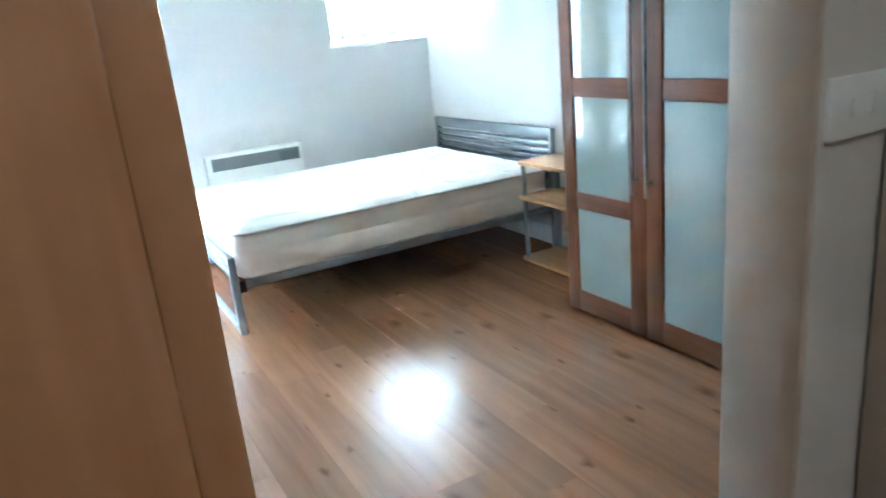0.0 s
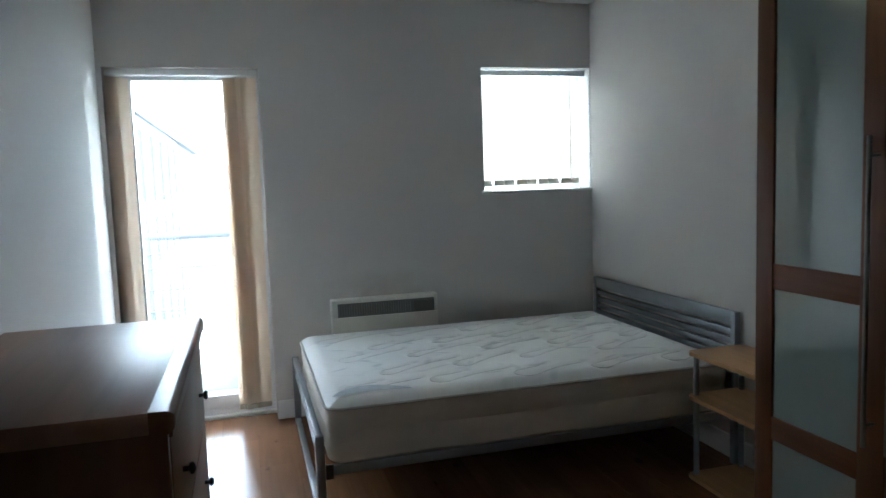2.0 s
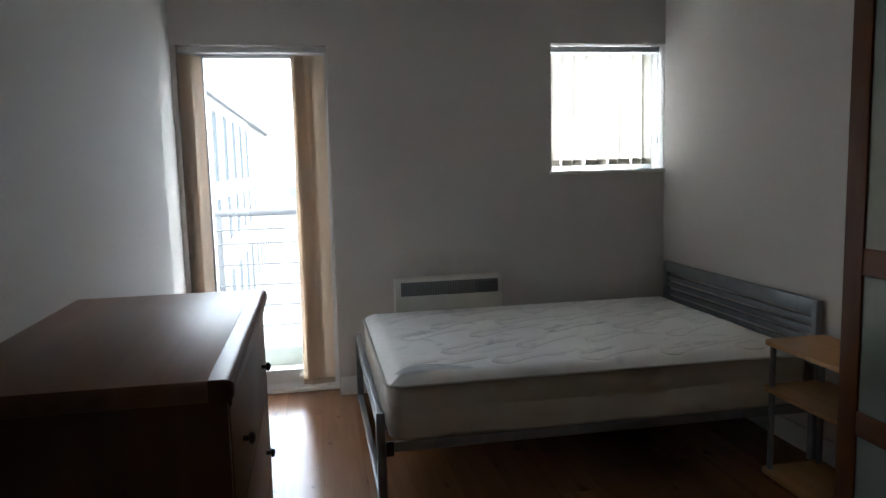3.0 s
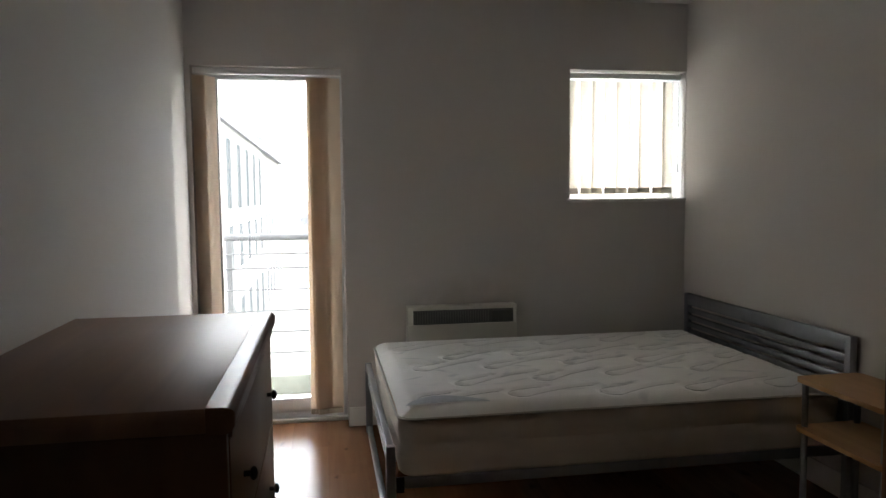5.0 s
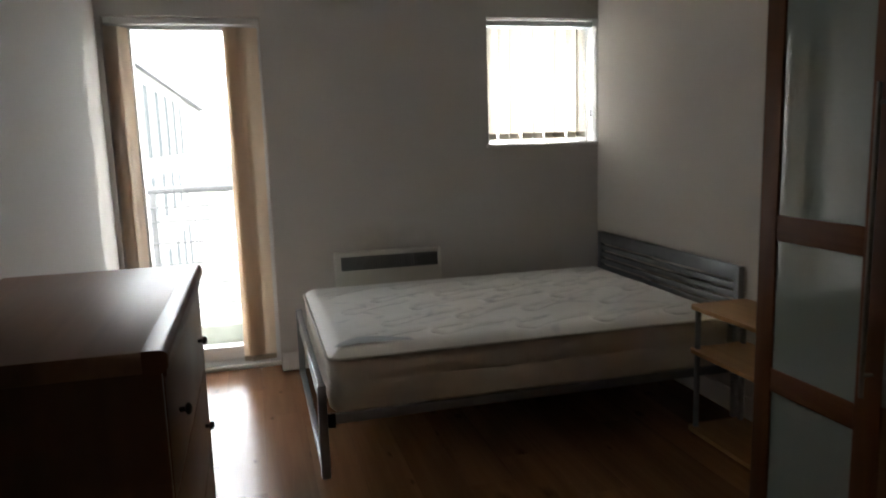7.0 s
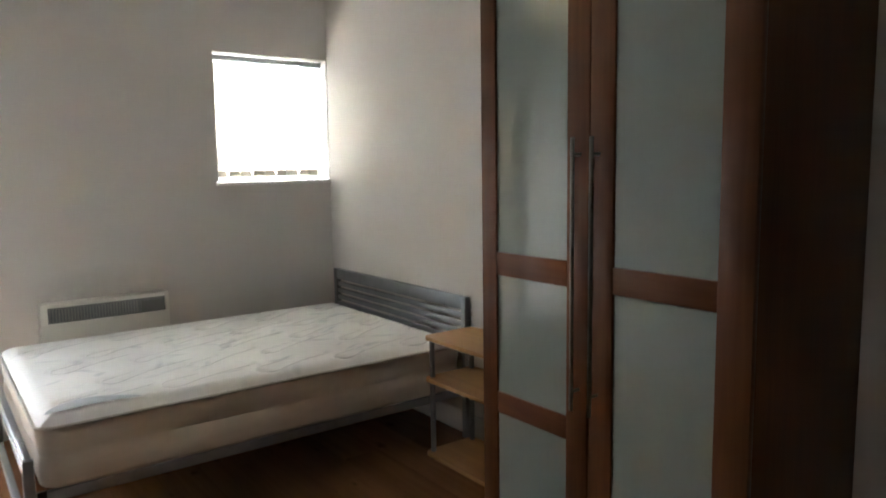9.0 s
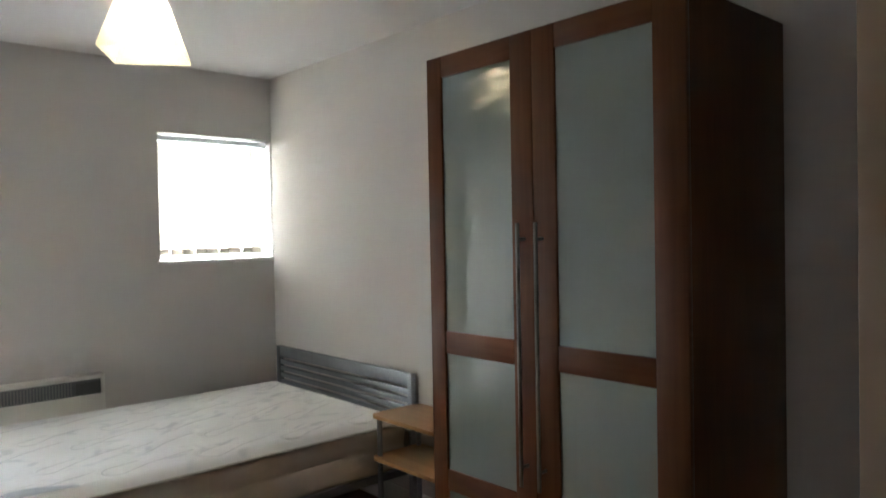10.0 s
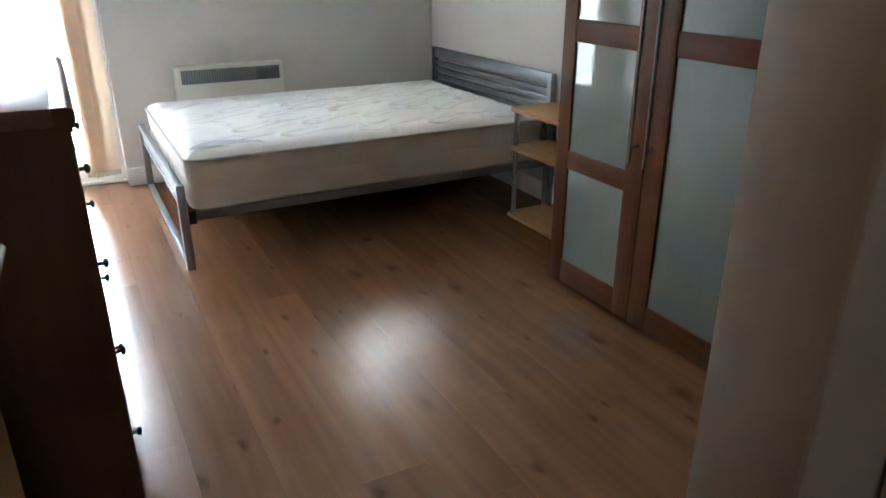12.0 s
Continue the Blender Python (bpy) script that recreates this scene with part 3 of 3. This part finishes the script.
# ---- bedside table ----
def bedside():
    t = thing("bedside_table", (2.25, 2.885, 0), "beech and grey metal three-tier bedside table", "bedside table")
    w, l = 0.295, 0.47
    for z in (0.018, 0.38, 0.578):
        bm = bmesh.new()
        box(bm, 0, w, 0, l, z, z + 0.018)
        vert = [e for e in bm.edges if abs(e.verts[0].co.z - e.verts[1].co.z) > 0.01]
        bmesh.ops.bevel(bm, geom=vert, offset=0.03, segments=5, profile=0.5, affect="EDGES")
        part("shelf", bm, BEECH, t, "beech veneer shelf with rounded corners")
    for x, y in ((0.03, 0.03), (0.03, l - 0.03), (w - 0.03, 0.03), (w - 0.03, l - 0.03)):
        for za, zb in ((0.0365, 0.3795), (0.3985, 0.5775)):
            part("post", rods(((x, y, za), (x, y, zb), 0.0125), seg=16), STEELPAINT, t, "grey metal post")
        part("foot", rods(((x, y, 0.0), (x, y, 0.0175), 0.014), seg=14), DARKMETAL, t, "black foot")


bedside()


def socket():
    t = thing("wall_socket", (2.6, 3.16, 0.27), "white plastic double wall socket", "socket")
    part("plate", boxes((-0.009, -0.0005, 0, 0.146, 0, 0.086), bevel=0.002), UPVC, t)
    for y in (0.03, 0.116):
        part("rocker", boxes((-0.012, -0.0092, y - 0.006, y + 0.006, 0.055, 0.075), bevel=0.001), UPVC, t)


socket()


# ---- wardrobe ----
def wardrobe():
    X, Y0, Y1, Z = 2.0, 1.592, 2.612, 2.062
    t = thing("wardrobe", (X, Y0, 0), "brown wooden wardrobe with frosted glass panel doors", "wardrobe")
    W, D = Y1 - Y0, 0.585
    c = 0.022
    part("side_panel", boxes((c, D, 0, 0.018, 0.0, Z), bevel=0.0015), WALNUT, t)
    part("side_panel", boxes((c, D, W - 0.018, W, 0.0, Z), bevel=0.0015), WALNUT, t)
    part("top_panel", boxes((c, D, 0.0185, W - 0.0185, Z - 0.018, Z), bevel=0.0015), WALNUT_H, t)
    part("bottom_panel", boxes((c, D, 0.0185, W - 0.0185, 0.055, 0.073), bevel=0.0015), WALNUT_H, t)
    part("back_panel", boxes((D - 0.006, D - 0.001, 0.0185, W - 0.0185, 0.074, Z - 0.019)), WALNUT, t)
    part("plinth", boxes((0.03, 0.046, 0.0185, W - 0.0185, 0.0, 0.054)), WALNUT_H, t)
    mid = 2.115 - Y0
    for a, b, ga, gb, panels, hy in (
            (mid + 0.0015, W, 2.205 - Y0, 2.537 - Y0, ((0.119, 0.512), (0.587, 1.004), (1.084, 1.985)), 2.152 - Y0),
            (0, mid - 0.0015, 1.69 - Y0, 2.025 - Y0, ((0.119, 1.004), (1.084, 1.985)), 2.078 - Y0)):
        z0, z1 = 0.018, Z - 0.002
        door = part("door", boxes((0, 0.02, a, ga, z0, z1), (0, 0.02, gb, b, z0, z1), bevel=0.002), WALNUT, t, "brown wood framed door")
        rails = [z0] + [v for p in panels for v in p] + [z1]
        for k in range(0, len(rails), 2):
            part("rail", boxes((0.0005, 0.0195, ga + 0.0003, gb - 0.0003, rails[k], rails[k + 1]), bevel=0.0015), WALNUT_H, door)
        for p0, p1 in panels:
            part("glass_panel", boxes((0.008, 0.013, ga + 0.0005, gb - 0.0005, p0 + 0.0005, p1 - 0.0005)), FROST, door, "frosted grey-white glass panel")
        part("handle", rods(((-0.034, hy, 0.63), (-0.034, hy, 1.46), 0.006), ((-0.034, hy, 0.69), (0.0, hy, 0.69), 0.0045), ((-0.034, hy, 1.41), (0.0, hy, 1.41), 0.0045), seg=16), HANDLEMETAL, door, "long satin steel bar handle")


wardrobe()


# ---- chest of drawers ----
def chest():
    x0, x1, y0, y1, z = -0.183, 0.268, 1.84, 2.655, 1.04
    t = thing("chest_of_drawers", (x0, y0, 0), "dark brown wooden chest of drawers with small knobs", "chest of drawers")
    W, L = x1 - x0, y1 - y0
    part("side_panel", boxes((0, W, 0, 0.02, 0, z - 0.0365), bevel=0.0015), CHESTWOOD, t)
    part("side_panel", boxes((0, W, L - 0.02, L, 0, z - 0.0365), bevel=0.0015), CHESTWOOD, t)
    part("back_panel", boxes((0.002, 0.008, 0.0205, L - 0.0205, 0.02, z - 0.037)), CHESTWOOD, t)
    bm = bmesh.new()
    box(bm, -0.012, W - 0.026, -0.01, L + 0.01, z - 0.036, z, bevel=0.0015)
    part("top", bm, CHESTTOP_LIT, t, "brown wood top with a satin sheen, colour lightened as lit")
    bm = bmesh.new()
    box(bm, W - 0.0255, W + 0.014, -0.012, L + 0.012, z - 0.038, z + 0.0005)
    front = [e for e in bm.edges if all(v.co.x > W for v in e.verts)]
    bmesh.ops.bevel(bm, geom=front, offset=0.016, segments=5, profile=0.5, affect="EDGES")
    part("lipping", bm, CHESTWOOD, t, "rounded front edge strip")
    part("plinth", boxes((W - 0.03, W - 0.012, 0.0205, L - 0.0205, 0.0, 0.065)), CHESTWOOD, t)
    part("moulding", boxes((W - 0.015, W + 0.006, 0.0205, L - 0.0205, z - 0.054, z - 0.0365), bevel=0.003), CHESTWOOD, t)
    zs = [0.07, 0.305, 0.54, 0.765, 0.985]
    for k in range(4):
        d = part("drawer", boxes((W - 0.018, W + 0.002, 0.0225, L - 0.0225, zs[k] + 0.003, zs[k + 1] - 0.003), bevel=0.003), CHESTWOOD, t)
        for y in (0.17, L - 0.17):
            zc = (zs[k] + zs[k + 1]) / 2
            bm = rods(((W + 0.002, y, zc), (W + 0.014, y, zc), 0.005), seg=12)
            bmesh.ops.create_uvsphere(bm, u_segments=14, v_segments=8, radius=0.0115, matrix=Matrix.Translation((W + 0.018, y, zc)) @ Matrix.Diagonal((0.6, 1, 1, 1)))
            part("knob", bm, DARKMETAL, d, "small dark metal knob")


chest()


# ---- bedroom door and hall ----
def bedroom_door():
    t = thing("door_2", (0.085, 0.63, 0.0), "orange-brown wood veneer door standing open", "door", rz=-1.4)
    t["kind"] = "structure"
    part("leaf", boxes((-0.04, 0.0, 0.0, 0.79, 0.008, 1.985), bevel=0.001), DOORWOOD, t)
    hy, hz = 0.725, 0.945
    part("handle", rods(((0.0005, hy, hz), (0.008, hy, hz), 0.026), ((0.008, hy, hz), (0.055, hy, hz), 0.0095), ((0.055, hy + 0.009, hz), (0.055, hy - 0.12, hz), 0.0095), seg=20), CHROME, t, "satin steel lever handle")
    part("handle", rods(((-0.0405, hy, hz), (-0.048, hy, hz), 0.026), ((-0.048, hy, hz), (-0.095, hy, hz), 0.0095), ((-0.095, hy + 0.009, hz), (-0.095, hy - 0.12, hz), 0.0095), seg=20), CHROME, t, "satin steel lever handle")


bedroom_door()
structure("trim", boxes((0.0175, 0.0446, 0.632, YS1 - 0.002, 0.0, 2.03), bevel=0.002), DOORWOOD, "orange-brown wood door lining beside the open door", "door lining")
structure("trim", boxes((-0.12, 0.0446, 0.61, 0.6315, 0.0, 2.09), bevel=0.009), DOORWOOD, "orange-brown wood architrave round the doorway", "architrave")
structure("trim", boxes((0.0175, 0.9145, YS0 + 0.002, YS1 - 0.002, 2.03, 2.058), bevel=0.002), DOORWOOD, "orange-brown wood head lining above the doorway", "door lining")


def light_switch():
    t = thing("light_switch", (0.922, YS0, 1.125), "white plastic double light switch on the hall wall", "light switch")
    part("plate", boxes((0, 0.14, -0.009, -0.0005, 0, 0.086), bevel=0.002), UPVC, t)
    for x in (0.045, 0.085):
        part("rocker", boxes((x, x + 0.012, -0.013, -0.0092, 0.03, 0.056), bevel=0.001), UPVC, t)


light_switch()
CREAM = mat("cream_gloss", (0.44, 0.36, 0.29), 0.35, var=0.05, scale=5)
structure("trim", boxes((0.902, 0.9145, YS0 + 0.002, YS1 - 0.002, 0.0, 2.029), bevel=0.002), CREAM, "cream painted door lining on the latch side", "door lining")
structure("trim", boxes((1.06, 1.0845, 0.615, 0.692, 0.0, 2.08), bevel=0.005), CREAM, "cream painted architrave of the neighbouring hall door", "architrave")
structure("door_3", boxes((1.066, 1.0845, -0.2, 0.61, 0.006, 2.03), bevel=0.003), CREAM, "cream painted hall door, shut", "door")
knob_plate = thing("door_knob", (1.066, 0.56, 0.9), "small dark metal knob on the hall door", "door knob")
part("stem", rods(((-0.0005, 0, 0), (-0.03, 0, 0), 0.01)), DARKMETAL, knob_plate)
part("grip", rods(((-0.03, 0, 0), (-0.05, 0, 0), 0.024), seg=20), DARKMETAL, knob_plate)


# Unseen fitting, added to brighten the hall and the doorway.
def added_hall_light():
    t = thing("unseen_ceiling_light", (0.05, -0.45, H), "unseen round white glass ceiling light, added to light the hall", "ceiling light")
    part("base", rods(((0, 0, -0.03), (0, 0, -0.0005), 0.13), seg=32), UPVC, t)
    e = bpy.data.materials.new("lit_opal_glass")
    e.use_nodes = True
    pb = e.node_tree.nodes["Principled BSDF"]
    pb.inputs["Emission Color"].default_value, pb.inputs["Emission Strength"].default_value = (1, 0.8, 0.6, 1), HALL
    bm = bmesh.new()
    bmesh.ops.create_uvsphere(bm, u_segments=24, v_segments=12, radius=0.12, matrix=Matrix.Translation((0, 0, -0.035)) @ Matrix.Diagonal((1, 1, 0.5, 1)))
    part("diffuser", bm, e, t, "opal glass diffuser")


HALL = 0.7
added_hall_light()


# ---- ceiling lamp ----
def ceiling_lamp():
    t = thing("pendant_lamp", (1.16, 3.05, H), "cream square tapered fabric pendant lamp, lit", "pendant lamp", rz=-30)
    zb, zt, b, a = -0.434, -0.248, 0.124, 0.068
    bm = bmesh.new()
    prev = None
    for z, s in ((zb, b), (zb + 0.012, b - 0.001), (zt, a)):
        ring = [bm.verts.new((x * s, y * s, z)) for x, y in ((1, 1), (-1, 1), (-1, -1), (1, -1))]
        if prev:
            for i in range(4):
                bm.faces.new((prev[i], prev[(i + 1) % 4], ring[(i + 1) % 4], ring[i]))
        prev = ring
    bmesh.ops.solidify(bm, geom=bm.faces[:], thickness=0.002)
    part("shade", bm, SHADE, t, "cream pleated fabric shade")
    part("ceiling_rose", rods(((0, 0, -0.028), (0, 0, -0.0005), 0.04), seg=24), UPVC, t)
    part("cord", rods(((0, 0, -0.22), (0, 0, -0.028), 0.0035), seg=8), UPVC, t)
    part("lamp_holder", rods(((0, 0, -0.285), (0, 0, -0.22), 0.017), seg=14), UPVC, t)
    part("shade_ring", rods(((-a, 0, zt + 0.001), (a, 0, zt + 0.001), 0.002), ((0, -a, zt + 0.001), (0, a, zt + 0.001), 0.002), seg=6), UPVC, t)
    e = bpy.data.materials.new("lit_bulb")
    e.use_nodes = True
    pb = e.node_tree.nodes["Principled BSDF"]
    pb.inputs["Emission Color"].default_value, pb.inputs["Emission Strength"].default_value = (1, 0.9, 0.74, 1), BULB
    bm = bmesh.new()
    bmesh.ops.create_uvsphere(bm, u_segments=16, v_segments=10, radius=0.03, matrix=Matrix.Translation((0, 0, -0.325)))
    part("bulb", bm, e, t, "glowing bulb")


BULB = 8.0
ceiling_lamp()


# ---- balcony and outside ----
def balcony():
    structure("balcony_floor", boxes((-1.5, 1.6, OUT, 6.0, -0.2, -0.03), bevel=0.005), DECK, "pale concrete balcony floor", "balcony")
    structure("kerb", boxes((-1.5, 1.6, 5.77, 5.88, -0.029, 0.105), bevel=0.008), KERB, "grey-green weathered concrete upstand along the balcony edge", "kerb")
    t = thing("balcony_railing", (0, 5.93, -0.03), "grey metal balcony railing with horizontal bars", "railing")
    for x in (-1.4, -0.25, 0.55, 1.5):
        part("post", boxes((x - 0.02, x + 0.02, -0.02, 0.02, 0, 1.07), bevel=0.003), RAILM, t)
    part("top_rail", rods(((-1.45, 0, 1.085), (1.55, 0, 1.085), 0.025), seg=14), RAILM, t)
    for z in (0.12, 0.27, 0.42, 0.57, 0.72, 0.87, 0.97):
        part("bar", rods(((-1.42, -0.028, z), (1.52, -0.028, z), 0.0065), seg=8), RAILM, t)


balcony()
GZ = -6.0
structure("ground", boxes((-900, 900, 6.2, 1500, GZ - 0.3, GZ)), GRASSG, "grassy ground far below the balcony", "ground")
structure("pavement", boxes((-3.6, 6.0, 6.3, 120, GZ, GZ + 0.03)), PAVE, "pale paved yard between the houses", "pavement")


def house(name, x0, x1, y0, y1, zt, wallm, rows, label, roof_h=2.2, flat=False):
    """rows: sill height, head height, half width and number of the windows of each storey along the yard."""
    t = thing(name, ((x0 + x1) / 2, y0, GZ), label, "house")
    w, l, h = x1 - x0, y1 - y0, zt - GZ
    part("wall", boxes((-w / 2, w / 2, 0, l, 0, h)), wallm, t)
    bm = bmesh.new()
    o = 0.3
    if flat:
        box(bm, -w / 2 - 0.15, w / 2 + 0.15, -0.15, l + 0.15, h, h + 0.3)
    else:
        e = h + 0.55
        box(bm, -w / 2 - o, w / 2 + o, -o, l + o, h, e)
        vs = [bm.verts.new(p) for p in ((-w / 2 - o, -o, e), (w / 2 + o, -o, e), (w / 2 + o, l + o, e), (-w / 2 - o, l + o, e), (0, -o, e + roof_h), (0, l + o, e + roof_h))]
        for f in ((0, 1, 4), (2, 3, 5), (1, 2, 5, 4), (3, 0, 4, 5)):
            bm.faces.new([vs[i] for i in f])
    part("roof", bm, SLATE, t, "dark slate roof with a deep eave" if not flat else "dark flat roof edge")
    for z0, z1, half, count in rows:
        for k in range(count):
            yc = (k + 0.5) * l / count
            opening = part("window", boxes((w / 2 - 0.05, w / 2 + 0.02, yc - half - 0.06, yc + half + 0.06, z0 - GZ - 0.06, z1 - GZ + 0.06), bevel=0.01), UPVC if z1 - z0 < 2 else RENDERWHITE, t)
            part("pane", boxes((w / 2 + 0.021, w / 2 + 0.03, yc - half, yc - 0.03, z0 - GZ, z1 - GZ)), FARGLASS, opening)
            part("pane", boxes((w / 2 + 0.021, w / 2 + 0.03, yc + 0.03, yc + half, z0 - GZ, z1 - GZ)), FARGLASS, opening)
    for z0, z1, half, count in rows:
        for k in range(max(1, int(w / 3))):
            xc = -w / 2 + (k + 0.5) * w / max(1, int(w / 3))
            opening = part("window", boxes((xc - 0.6, xc + 0.6, -0.02, 0.05, z0 - GZ - 0.06, z1 - GZ + 0.06), bevel=0.01), UPVC, t)
            part("pane", boxes((xc - 0.52, xc + 0.52, -0.03, -0.021, z0 - GZ, z1 - GZ)), FARGLASS, opening)


house("apartment_building", -11, -2.6, 12, 37, 3.65, RENDERWHITE, ((1.0, 3.25, 0.55, 9), (-1.1, 0.45, 0.55, 9), (-4.6, -2.2, 0.55, 9)),
      "long pale apartment building with tall paired windows", flat=True)
house("house", -8.2, -2.75, 37.3, 53, 3.7, RENDERWHITE, ((2.2, 3.1, 0.3, 14), (-0.9, 0.5, 0.5, 7), (-4.4, -2.6, 0.5, 7)),
      "pale house with dark pitched slate roof and narrow windows", 1.4)
house("house", -1.4, 4.5, 64, 72, -1.0, RENDERWHITE, ((-3.0, -1.8, 0.5, 3),), "pale distant house with a dark pitched roof", 2.0)


# ---- floor planks ----
PW, PL, GAP = 0.192, 1.21, 0.0005
plank_meshes = {}


def plank_mesh(w, l):
    key = (round(w, 3), round(l, 3))
    if key not in plank_meshes:
        bm = bmesh.new()
        box(bm, 0, w - GAP, 0, l - GAP, -0.009, 0.0)
        plank_meshes[key] = mesh_of("plank", bm, FLOORWOOD, False)
    return plank_meshes[key]


def planks(x0, x1, y0, y1, seed):
    rnd = random.Random(seed)
    x = x0
    while x < x1 - 0.01:
        w = min(PW, x1 - x)
        y = y0
        first = rnd.choice((0.35, 0.55, 0.75, 0.95, 1.15))
        l = first
        while y < y1 - 0.01:
            l = min(l, y1 - y)
            ob = new("plank", plank_mesh(w, l))
            ob.parent = floor
            ob.location = (x, y, 0)
            y += l
            l = PL
        x += w


planks(-0.75, 2.6, -1.2, YN + 0.16, 5)
